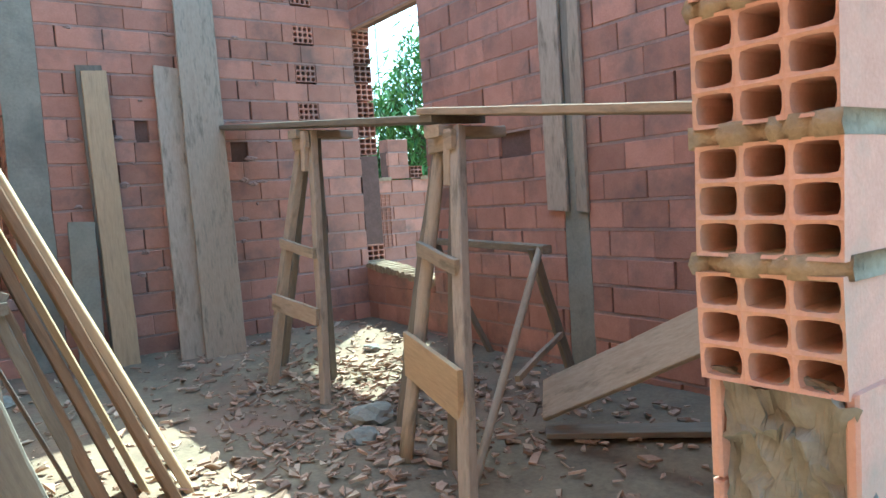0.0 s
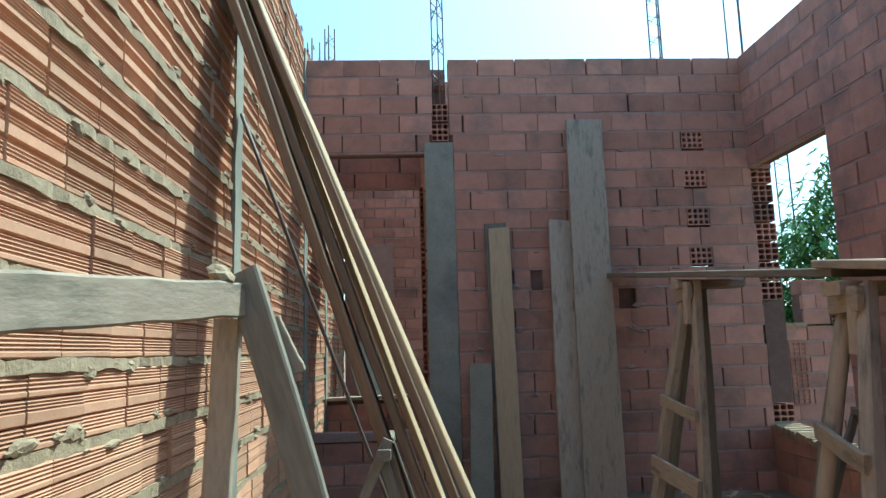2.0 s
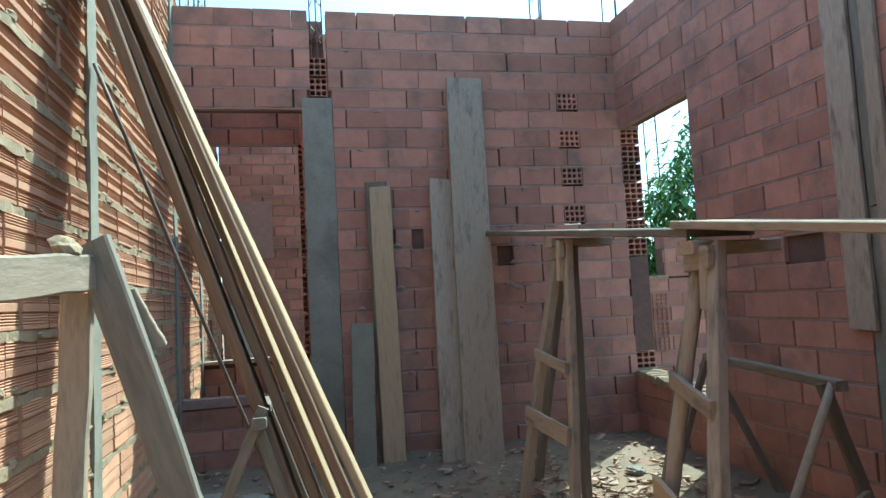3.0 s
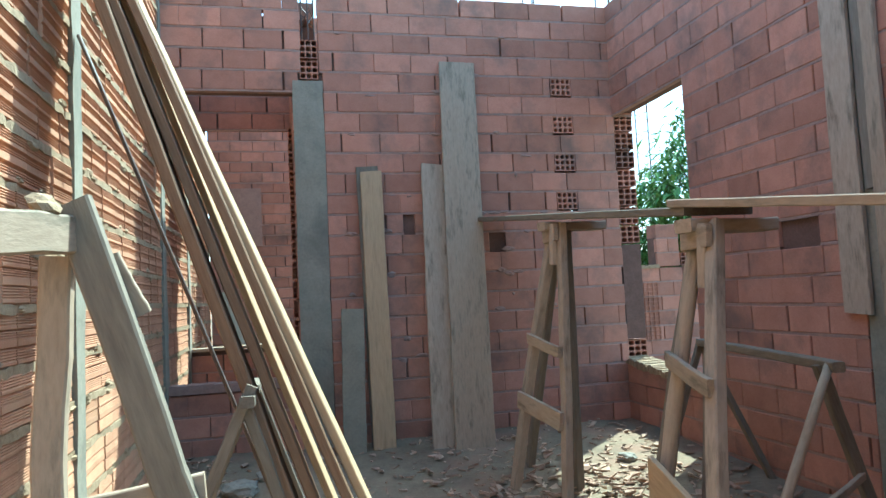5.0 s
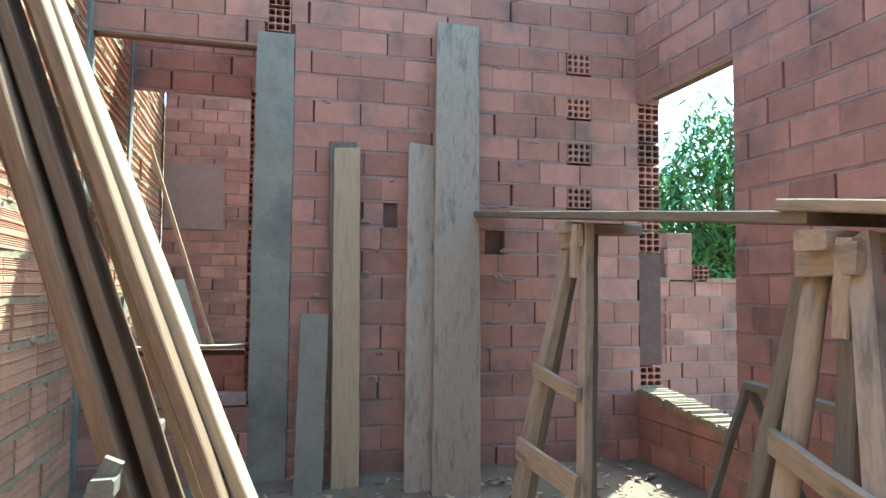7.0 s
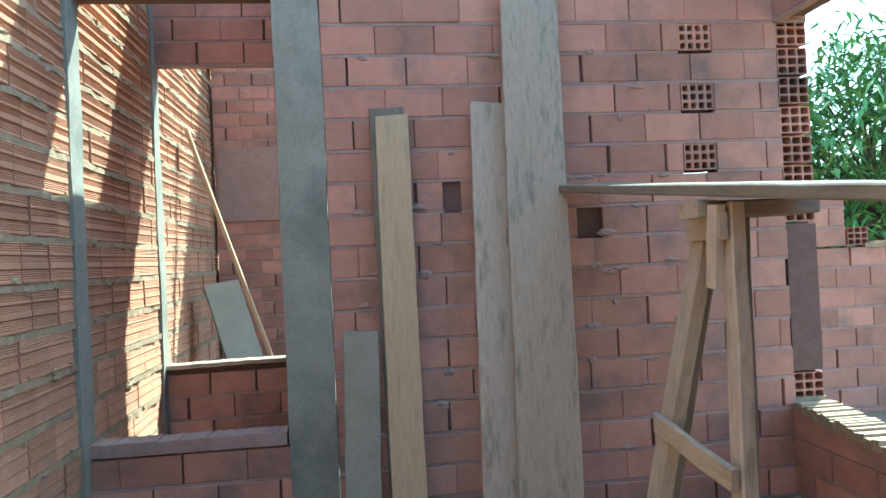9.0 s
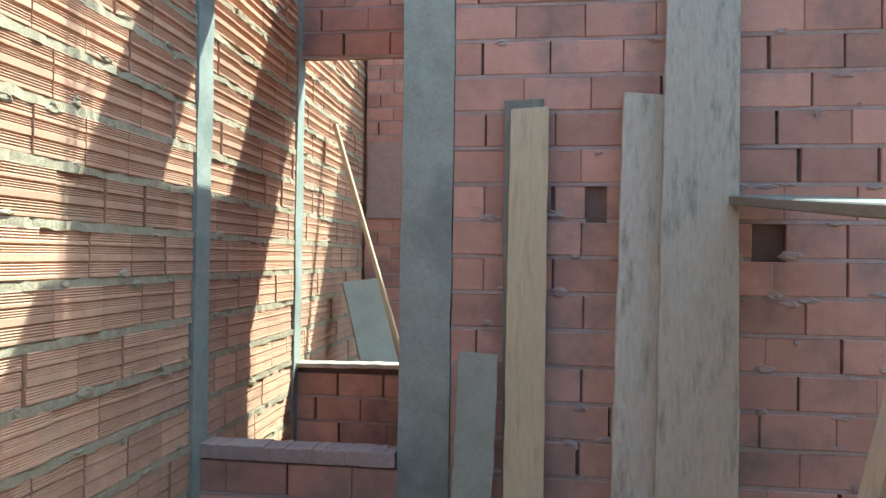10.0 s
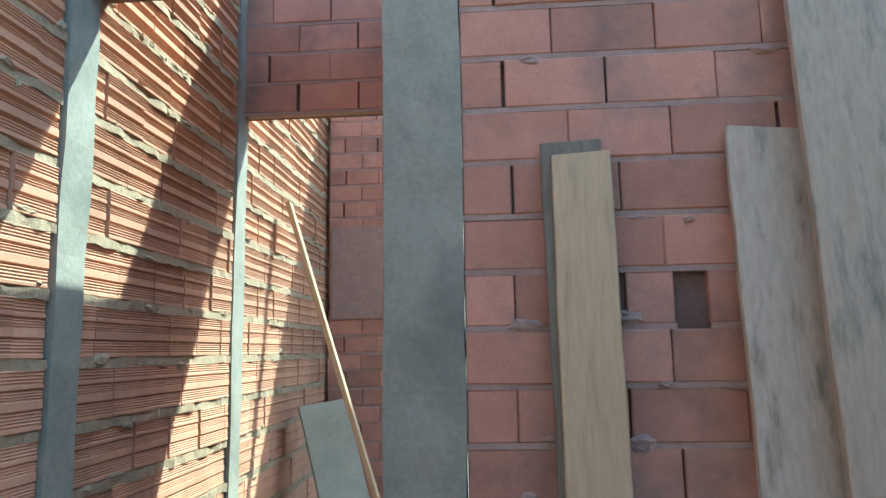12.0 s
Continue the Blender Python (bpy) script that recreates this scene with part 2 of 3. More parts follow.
def brick_wall(name, frame_, length, height, openings, rng, label, near=(0, 99), ribbed=False, course=COURSE, brick=0.304, thick=0.19, limit=300, joint=JOINT, gaps=()):
    """frame_: columns are the wall's run, its depth away from the room, and up. Bricks within near are objects of their own."""
    us = sorted({0, length, *[o[0] for o in openings], *[o[1] for o in openings]})
    zs = sorted({-2 * course, height - course, *[min(o[2], height - course) for o in openings], *[min(o[3], height - course) for o in openings]})
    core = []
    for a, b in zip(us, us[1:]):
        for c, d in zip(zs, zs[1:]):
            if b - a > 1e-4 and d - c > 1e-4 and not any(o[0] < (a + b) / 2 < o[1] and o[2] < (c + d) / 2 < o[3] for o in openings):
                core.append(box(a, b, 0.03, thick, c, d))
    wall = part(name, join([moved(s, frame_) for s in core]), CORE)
    tagged(wall, label, "wall", kind="structure")
    strips, loose, count = [], [], 0
    rows = round(height / course)
    for k in range(-2, rows):
        z0, h, top = k * course, course - joint, k == rows - 1
        for a, b in solid(0, length, z0 + h / 2, [*openings, *gaps]):
            # bed joint, squeezed out unevenly
            step, x, edge = (0.05 if ribbed else 0.12), a, []
            cuts = []
            while x < b:
                cuts.append(x)
                x += step
            cuts.append(b)
            for x in cuts:
                out = rng.uniform(-0.009, 0.006) if ribbed else rng.uniform(0.0, 0.006)
                lo, hi = (rng.uniform(-0.004, 0.016) if ribbed else 0.0), (rng.uniform(-0.004, 0.014) if ribbed else 0.001)
                edge += [(x, 0.05, z0 - joint), (x, out, z0 - joint - lo * 0.5), (x, out + rng.uniform(-0.002, 0.003), z0 + hi * 0.5), (x, 0.05, z0)]
            if k > -2:
                n = len(edge) // 4
                strips.append(([frame_ @ Vector(v) for v in edge], [(4 * i + j, 4 * i + 4 + j, 4 * i + 5 + j, 4 * i + 1 + j) for i in range(n - 1) for j in range(3)]))
            x = a - (brick / 2 if k % 2 else 0) - rng.uniform(0, 0.05) * (a > 0)
            while x < b - 0.03:
                full = brick * rng.uniform(0.96, 1.03)
                s, e = max(x, a), min(x + full - rng.choice((0.003, 0.004, 0.005, 0.005, 0.013)), b)
                x += full
                if e - s < 0.035:
                    continue
                depth = thick if top else 0.05
                size = round((e - s) * 100) / 100
                sh = (ribbed_brick if ribbed else smooth_brick)
                place = frame_ @ pose(s, rng.uniform(-0.006, 0.006) if ribbed else rng.uniform(-0.003, 0.004), z0, rng.uniform(-0.9, 0.9), rng.uniform(-0.25, 0.25), rng.uniform(-0.5, 0.5))
                if near[0] <= (s + e) / 2 <= near[1] and count < limit:
                    key = (size, ribbed, top, course)
                    if key not in CACHE:
                        CACHE[key] = mesh("brick", *sh(size, h, depth), BRICK_RIB if ribbed else BRICK)
                    part("brick", CACHE[key], None, wall, "", place)
                    count += 1
                else:
                    loose.append(moved(sh(size, h, depth), place))
    if strips:
        part("mortar", join(strips), MORTAR_TAN if ribbed else MORTAR, wall, "squeezed mortar bed joints")
    if loose:
        tagged(part("brickwork", join(loose), BRICK_RIB_LOOSE if ribbed else BRICK_LOOSE, wall), kind="stuff")
    return wall


def axes(u, d, origin):
    return Matrix.Translation(origin) @ Matrix((u, d, (0, 0, 1))).transposed().to_4x4()


HIGH = 3.3
W = 3.6

# ---- ground ----
def floor_height(x, y):
    """Trodden dirt that falls gently from the back wall towards the entrance."""
    level = -0.13 - 0.07 * min(1, max(0, (-0.4 - y) / 1.4))
    return level + 0.025 * noise.noise((x * 1.3, y * 1.3, 0)) + 0.012 * noise.noise((x * 5, y * 5, 3)) - 0.01


def grounded(foot, top):
    """The foot of a leg, carried on along the leg until it meets the dirt."""
    foot, top = Vector(foot), Vector(top)
    for _ in range(4):
        foot = top + (foot - top) * ((floor_height(foot.x, foot.y) - 0.006 - top.z) / (foot.z - top.z))
    return foot


def on_floor(x, y):
    return x, y, floor_height(x, y) - 0.005


gv, gf = [], []
xs = [-300, -60, -12, -3] + [i * 0.07 - 0.35 for i in range(62)] + [6, 12, 60, 300]
ys = [-300, -60, -16, -9] + [i * 0.07 - 7.0 for i in range(150)] + [5, 12, 60, 300]
for y in ys:
    for x in xs:
        gv.append((x, y, floor_height(x, y) if abs(x) < 6 and -8 < y < 4 else -0.2))
for j in range(len(ys) - 1):
    for i in range(len(xs) - 1):
        a = j * len(xs) + i
        gf.append((a, a + 1, a + 1 + len(xs), a + len(xs)))
tagged(part("ground", (gv, gf), DIRT, smooth=True), "bare trodden dirt ground strewn with brick dust", "ground", kind="structure")

# ---- walls ----
rng = random.Random(4)
north = brick_wall("wall_north", axes((1, 0, 0), (0, 1, 0), (0, 0, 0)), 3.8, HIGH,
                   [(-1, 1.0, 0.32, 2.545), (1.0, 1.185, -1, 2.64), (1.02, 1.16, 2.6, 9), *[(3.06, 3.25, 1.585 + 0.32 * k, 1.745 + 0.32 * k) for k in range(4)], (3.62, 3.8, 0.33, 2.47)],
                   rng, "tall unplastered wall of red hollow clay bricks", limit=300, thick=0.12, gaps=((1.77, 1.86, 1.44, 1.6), (2.46, 2.60, 1.28, 1.44)))
east = brick_wall("wall_east", axes((0, -1, 0), (1, 0, 0), (W, 0, 0)), 5.2, HIGH,
                  [(-1, 1.06, 0.17, 2.42), (2.47, 2.67, -1, 3.1)],
                  rng, "unplastered red hollow-brick wall with an open window hole", near=(0.0, 4.0), gaps=((1.91, 2.21, 1.05, 1.20),))
west = brick_wall("wall_west", axes((0, 1, 0), (-1, 0, 0), (0, -7.4, 0)), 10.7, 3.51,
                  [(5.16, 5.30, -1, 9), (7.32, 7.47, -1, 9), (8.66, 8.80, -1, 9)], rng,
                  "sunlit boundary wall of ribbed orange clay bricks with squeezed mortar", near=(2.2, 6.6), ribbed=True, course=0.195, brick=0.255, joint=0.026)
second = brick_wall("wall_second", axes((1, 0, 0), (0, 1, 0), (0.0, 1.34, 0.03)), 1.3, 3.72, [(-1, 0.95, 0.50, 2.56)], rng,
                    "red hollow-brick wall with a tall window hole above a wooden sill", near=(0, 2), thick=0.12)
far = brick_wall("wall_far", axes((1, 0, 0), (0, 1, 0), (0.03, 3.05, 0)), 3.0, HIGH + 0.2, [], rng,
                 "far red hollow-brick wall in shade", near=(0, 1.2), course=0.125, brick=0.25)
# Unseen wall, added at this height so its shadow edge falls on wall_west.
side = brick_wall("wall_partition", axes((0, -1, 0), (1, 0, 0), (0.95, 1.34, 0)), 1.13, HIGH, [], rng,
                  "unseen red hollow-brick partition wall behind the column, added for its shadow", near=(99, 99))
south = brick_wall("wall_south", axes((1, 0, 0), (0, 1, 0), (1.64, -5.06, 0)), 2.1, 2.6, [], rng,
                   "red hollow-brick front wall beside the entrance", near=(99, 99), thick=0.185)


def column(name, x0, x1, y0, y1, z0, z1, label):
    """Cast concrete between brick ends: slightly uneven faces."""
    r = random.Random(int(x0 * 100 + y0 * 37 + 900))
    n = 22
    v, f = [], []
    for i in range(n + 1):
        z = z0 + (z1 - z0) * i / n
        j = lambda: r.uniform(-0.004, 0.004)
        v += [(x0 + j(), y0 + j(), z), (x1 + j(), y0 + j(), z), (x1 + j(), y1 + j(), z), (x0 + j(), y1 + j(), z)]
    for i in range(n):
        f += [(4 * i + k, 4 * i + (k + 1) % 4, 4 * i + 4 + (k + 1) % 4, 4 * i + 4 + k) for k in range(4)]
    f += [(3, 2, 1, 0), tuple(4 * n + k for k in range(4))]
    return tagged(part(name, (v, f), CONCRETE), label, "column", kind="structure")


column("column_1", 0.952, 1.182, -0.006, 0.02, -0.4, 2.635, "grey cast-concrete column set in the brick wall")
column("column_6", 1.003, 1.180, 0.024, 0.18, -0.4, 2.63, "grey cast-concrete column set in the brick wall")
column("column_2", -0.15, 0.012, -2.23, -2.10, -0.4, HIGH + 0.1, "narrow grey-green concrete column in the sunlit wall")
column("column_3", -0.15, 0.012, -0.075, 0.065, -0.4, HIGH + 0.1, "narrow grey-green concrete column in the sunlit wall")
column("column_4", -0.15, 0.012, 1.265, 1.395, -0.4, HIGH + 0.1, "narrow grey-green concrete column in the sunlit wall")
column("column_5", W + 0.004, W + 0.18, -2.665, -2.475, -0.4, 3.09, "damp grey concrete column in the brick wall")

# hollow bricks turned end-on
HOLE_BIG, HOLE = holed(0.19, 0.14, 0.19), holed(0.178, 0.142, 0.15, pts=8)
vent = mesh("vent_brick", *holed(0.178, 0.140, 0.15, 4, 3, 0.014, pts=8), BRICK)
for z in (1.602, 1.922, 2.242, 2.562):
    part("vent_brick", vent, None, north, "hollow brick laid end-on as an air vent", pose(3.068, 0.004, z))
jamb = mesh("jamb_brick", *holed(0.17, 0.142, 0.15, pts=8), BRICK)
for k in range(15):
    z = k * COURSE + 0.01
    if z + 0.14 < 2.5:
        part("jamb_brick", jamb, None, north, "hollow brick end showing its holes", pose(0.945, 0.192, z, 0, 0, -90) @ Matrix.Diagonal((0.98, 0.36, 1, 1)))
sliver = mesh("jamb_brick", *holed(0.048, 0.142, 0.10, 1, 3, 0.012, pts=8), BRICK)
for k in range(-1, 15):
    part("jamb_brick", sliver, None, north, "edge of a hollow brick end beside the column", pose(0.913, 0.50, k * COURSE + 0.01))
for z in (2.655, 2.82):
    part("jamb_brick", jamb, None, north, "grey-stained hollow brick end on the column", pose(1.015, 0.01, z) @ Matrix.Diagonal((0.8, 1, 1, 1)))
for k in range(13):
    z = 0.345 + k * COURSE
    if k == 0 or k >= 6:
        part("jamb_brick", jamb, None, north, "hollow brick end in the window jamb", pose(3.625, 0.006, z))
# The patch takes the shade-dark core colour so that it doesn't come out pale.
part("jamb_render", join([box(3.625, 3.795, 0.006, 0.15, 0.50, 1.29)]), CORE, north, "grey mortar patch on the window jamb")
part("window_lintel", join([box(W + 0.04, W + 0.19, -1.12, 0.0, 2.425, 2.50)]), CONCRETE, east, "rough concrete lintel")
ledge = []
for i in range(36):
    x = 0.016 + i * 0.0256
    ledge.append(box(x, x + 0.0256, -0.004 - rng.uniform(0, 0.008), 0.13, 0.315, 0.378 + rng.uniform(-0.003, 0.004)))
part("mortar_ledge", join(ledge), MORTAR, north, "grey mortar bed along the low wall in the opening")
lump, cut = [], []
for i in range(46):
    y = -1.05 + i * 0.0233
    top = 0.335 + 0.10 * y
    cut.append(box(W + 0.004, W + 0.19, y, y + 0.0233, 0.15, top - 0.03))
    lump.append(box(W + 0.002 - rng.uniform(0, 0.012), W + 0.2, y, y + 0.0233, top - 0.03 - rng.uniform(0, 0.02), top + rng.uniform(-0.006, 0.022)))
part("cut_brick", join(cut), BRICK, east, "bricks cut to a slope under the window sill")
tagged(part("window_sill", join(lump), MORTAR_TAN), "crumbling sunlit mortar bed on the window sill", "sill", kind="structure")


part("render_patch", join([box(0.05, 0.62, 3.035, 3.05, 1.62, 2.30)]), MORTAR, far, "tan render patch")


def smears(parent, frame_, n, u1, seed, mat, course, ribbed=False):
    """Dabs of mortar squeezed from the joints and smeared over the brick faces."""
    r = random.Random(seed)
    dabs = []
    for _ in range(n):
        u, z = r.uniform(0.1, u1), course * r.randint(1, 19) - r.uniform(-0.02, 0.035)
        m, w_, h_ = 9, r.uniform(0.012, 0.07), r.uniform(0.008, 0.028)
        ring = [(u + w_ * math.cos(a * math.tau / m) * r.uniform(0.6, 1.1), 0.001, z + h_ * math.sin(a * math.tau / m) * r.uniform(0.6, 1.1)) for a in range(m)]
        inner = [(u + (x - u) * 0.55, -r.uniform(0.003, 0.011), z + (q - z) * 0.55) for x, _, q in ring]
        dabs.append(([frame_ @ Vector(v) for v in ring + inner], [(a, (a + 1) % m, m + (a + 1) % m, m + a) for a in range(m)] + [tuple(range(m, 2 * m))]))
    tagged(part("mortar_smears", join(dabs), mat, parent), kind="stuff")


smears(west, axes((0, 1, 0), (-1, 0, 0), (0, -7.4, 0)), 620, 10.4, 31, MORTAR_TAN, 0.195)
for lo, hi, seed in ((1.25, 3.0, 32),):
    smears(north, axes((1, 0, 0), (0, 1, 0), (1.2, 0, 0)), 70, 1.8, seed, MORTAR, COURSE)

# ---- end of the entrance wall ----
def entrance_pier():
    pier = thing("brick_pier", (1.4, -4.97, 0), "rough pier of hollow clay bricks showing their holes", "pier")
    big = mesh("hollow_brick", *holed(0.186, 0.142, 0.24), BRICK_NEAR)
    r = random.Random(8)
    z = 0.605
    for k in range(8):
        m = pose(1.40 + r.uniform(-0.006, 0.006), -4.877, z, r.uniform(-1, 1), r.uniform(-1, 1), -90 + r.uniform(-1.5, 1.5))
        part("hollow_brick", big, None, pier, "", m)
        if k < 7:
            v, f = [], []
            n = 14
            for i in range(n + 1):
                y = -4.872 - 0.194 * i / n
                x0 = 1.404 + r.uniform(-0.014, 0.012)
                v += [(x0, y, z + 0.138), (x0 - 0.006 + r.uniform(-0.006, 0.006), y, z + 0.152), (x0, y, z + 0.168), (1.63, y, z + 0.168), (1.63, y, z + 0.138)]
            f = [(5 * i + k2, 5 * i + 5 + k2, 5 * i + 5 + (k2 + 1) % 5, 5 * i + (k2 + 1) % 5) for i in range(n) for k2 in range(5)]
            f += [(4, 3, 2, 1, 0), tuple(5 * n + q for q in range(5))]
            part("mortar_bed", (v, f), MORTAR_TAN, pier, "thick tan mortar bed", smooth=True)
        z += 0.164
    bm = bmesh.new()
    bmesh.ops.create_cube(bm, size=1)
    bmesh.ops.subdivide_edges(bm, edges=bm.edges[:], cuts=40, use_grid_fill=True)
    for q in bm.verts:
        p = Vector((q.co.x * 0.17 + 1.50, q.co.y * 0.165 - 4.97, q.co.z * 0.86 + 0.17))
        q.co = p + noise.noise_vector(p * 14) * 0.03 + noise.noise_vector(p * 37) * 0.016 + noise.noise_vector(p * 90) * 0.007
    me = bpy.data.meshes.new("mortar_fill")
    bm.to_mesh(me)
    me.materials.append(PLASTER)
    part("mortar_fill", me, None, pier, "lumpy grey mortar filling a broken brick")
    for y0 in (-4.885, -5.062):
        for k in range(-2, 4):
            part("brick_shell", smooth_brick(0.016, 0.15, 0.2), BRICK_NEAR, pier, "broken orange brick shell", pose(1.41 if y0 > -5 else 1.405, y0 + 0.008, k * 0.155, 0, 0, -90) @ pose(0, 0, 0))
    return pier


entrance_pier()

# ---- planks leaning on the wall ----
def leaning(name, p0, p1, width, thick, mat, label, group="planks leaning on the wall"):
    shape, m = stick(p0, p1, width, thick, (1, 0, 0), n=14, wobble=0.003)
    return tagged(part(name, shape, mat, None, "", m), label, "plank", group)


leaning("plank", on_floor(1.515, -0.27), (1.520, -0.03, 1.92), 0.165, 0.028, WOOD_WARM, "warm pine plank leaning on the brick wall")
leaning("plank", on_floor(2.11, -0.56), (2.25, -0.03, 2.80), 0.29, 0.03, WOOD_GREY, "broad weathered grey plank leaning on the brick wall")
leaning("plank", on_floor(1.925, -0.46), (2.02, -0.04, 1.97), 0.20, 0.028, WOOD, "stained plank leaning behind a broader one")
leaning("plank", on_floor(1.295, -0.30), (1.325, -0.20, 0.87), 0.165, 0.025, TILE, "short grey board leaning beside the taller planks")
leaning("plank", on_floor(1.515, -0.20), (1.495, -0.014, 1.96), 0.17, 0.022, WOOD_DARK, "dark plank half hidden behind a pine plank")

# ---- scaffold ----
def plank_z(y):
    return 1.53 + 0.107 * y


p = board("scaffold_plank", (2.44, -0.05, plank_z(-0.05)), (2.46, -2.99, plank_z(-2.99)), 0.30, 0.035, WOOD_DARK, n=16, side=(1, 0, 0))
tagged(p, "long dark scaffold plank lying on two trestles", "plank", "scaffold planks")
p = board("scaffold_plank", (2.44, -2.90, 1.252), (2.52, -4.85, 1.0), 0.29, 0.032, WOOD_GREY, n=16, side=(1, 0, 0))
tagged(p, "grey scaffold plank with a sunlit ragged edge", "plank", "scaffold planks")


def trestle(feet, tops, back, z_low, low_mat, low_h, label):
    """Site-made trestle: two front legs, two back legs, cleats across them and a head block."""
    t = thing("trestle", (*((Vector(feet[0]) + Vector(feet[1])) / 2).to_2d(), 0), label, "trestle", "scaffold trestles")
    t0, t1 = (Vector(v) for v in tops)
    f0, f1 = grounded(feet[0], t0), grounded(feet[1], t1)
    board("leg", f0, t0, 0.075, 0.05, WOOD_GREY, t, side=(0, 1, 0), wobble=0.005, round_=back)
    board("leg", f1, t1, 0.06, 0.045, WOOD, t, side=(0, 1, 0), wobble=0.004)
    for a, b in ((f0, t0), (f1, t1)):
        foot = Vector(on_floor(a.x + 0.24, a.y + 0.40))
        board("leg", foot, b + Vector((0.07, 0.10, 0.0)), 0.06, 0.045, WOOD_DARK, t, side=(0, 1, 0), wobble=0.004)

    def at(a, b, z):
        return a + (b - a) * ((z - a.z) / (b.z - a.z))

    for z, h, mat, nm, over in ((z_low, low_h, low_mat, "lower_board", 0.03), (0.66, 0.06, WOOD_GREY, "cleat", 0.03), (t0.z - 0.07, 0.075, WOOD_GREY, "head_cleat", 0.03)):
        a, b = at(f0, t0, z), at(f1, t1, z - 0.05 * (z < 1))
        d = (b - a).normalized() * over
        off = Vector((-0.04, 0, 0))
        board(nm, a - d + off, b + d + off, h, 0.022, mat, t, side=(0, 0, 1))
    c = (t0 + t1) / 2
    board("head_block", c + Vector((-0.10, 0, -0.012)), c + Vector((0.3, 0.03, -0.01)), 0.09, 0.05, WOOD_GREY, t, side=(0, 1, 0))
    board("short_post", t1 + Vector((-0.045, 0, 0.0)), t1 + Vector((-0.055, 0.01, -0.23)), 0.05, 0.03, WOOD, t, side=(0, 1, 0))
    return t


trestle(((2.13, -1.45, 0), (2.22, -1.92, 0)), ((2.40, -1.50, 1.32), (2.37, -1.68, 1.31)), False, 0.31, WOOD, 0.10, "weathered wooden site trestle carrying a scaffold plank")
trestle(((2.07, -3.04, 0), (1.97, -3.56, 0)), ((2.38, -2.97, 1.17), (2.35, -3.12, 1.15)), True, 0.23, WOOD_WARM, 0.19, "rough wooden site trestle with a pale lower board")


def sawhorse():
    s = thing("sawhorse", (3.0, -2.5, 0), "low crooked sawhorse beside the brick wall", "sawhorse")
    a, b = Vector((3.28, -1.55, 0.58)), Vector((2.84, -3.10, 0.60))
    board("bar", a, b, 0.05, 0.04, WOOD_DARK, s, side=(1, 0, 0))
    board("leg", grounded((2.12, -3.50, 0), b), b + Vector((0.0, 0.05, 0)), 0.035, 0.03, WOOD_GREY, s, side=(1, 0, 0), round_=True)
    board("leg", grounded((3.05, -3.02, 0), b), b + Vector((0, 0.1, 0)), 0.05, 0.03, WOOD_DARK, s, side=(1, 0, 0))
    board("leg", grounded((3.05, -1.55, 0), a), a, 0.04, 0.03, WOOD_DARK, s, side=(1, 0, 0))
    board("leg", grounded((3.48, -1.70, 0), a), a, 0.04, 0.03, WOOD_DARK, s, side=(1, 0, 0))
    board("stretcher", (2.35, -3.40, 0.14), (3.0, -3.0, 0.16), 0.03, 0.02, WOOD_GREY, s, side=(0, 0, 1))
    return s


sawhorse()
p = board("loose_plank", (2.66, -3.22, -0.05), (2.88, -4.50, 0.62), 0.19, 0.028, WOOD, n=12, side=(0.5, 0.2, 0.8))
tagged(p, "tan plank propped at a slant against the sawhorse", "plank")
p = board("loose_plank", (2.61, -3.27, -0.17), (3.44, -4.09, -0.17), 0.12, 0.026, WOOD_DARK, n=10, side=(0.7, 0.7, 0.0))
tagged(p, "dark offcut plank lying on the ground", "plank")

# formwork boards on the east wall
for y, w_, z0, z1, mat in ((-2.445, 0.165, 0.75, 3.2, WOOD), (-2.585, 0.055, 1.35, 3.2, WOOD_DARK), (-2.645, 0.085, 0.74, 3.2, WOOD_GREY)):
    p = board("formwork_board", (W - 0.017, y, z0), (W - 0.017, y, z1), w_, 0.026, mat, side=(0, 1, 0))
    tagged(p, "upright formwork board nailed over the column", "board", "formwork boards")

# ---- pole bundle leaning on the west wall ----
def pole(foot, high, w_, h_, mat, label, twist=0.0):
    """A timber from its foot on the dirt, through a point 2.2 m up, until it rests on the wall."""
    p0 = Vector(on_floor(*foot))
    d = Vector((*high, 2.2)) - p0
    end = p0 + d * ((p0.x - 0.05) / -d.x)
    q = board("timber_pole", p0, end, w_, h_, mat, side=(twist, 1.0, 0), n=14, wobble=0.004)
    return tagged(q, label, "timber", "poles leaning on the sunlit wall")


# Paler wood than the brown timbers, sunlight put into this board's colour.
pole((1.27, -2.64), (0.285, -2.36), 0.085, 0.034, WOOD_WARM, "long sawn board leaning edge-on, coloured pale for its sunlit face", 0.2)
pole((1.20, -2.74), (0.268, -2.44), 0.17, 0.036, WOOD_POLE, "long brown sawn timber leaning on the sunlit wall")
pole((1.13, -2.52), (0.240, -2.28), 0.15, 0.026, WOOD_WARM, "long pale sawn board with a bright edge leaning on the wall", 0.08)
pole((1.07, -2.70), (0.205, -2.46), 0.18, 0.036, WOOD_POLE, "long brown sawn timber leaning on the sunlit wall")
pole((0.98, -2.72), (0.165, -2.52), 0.20, 0.044, WOOD_POLE, "broad brown sawn timber leaning on the sunlit wall")
p = board("thin_rod", on_floor(0.90, -2.3), (0.03, -2.2, 2.1), 0.018, 0.018, STEEL, round_=True)
tagged(p, "thin rusty rod leaning among the timbers", "rod")

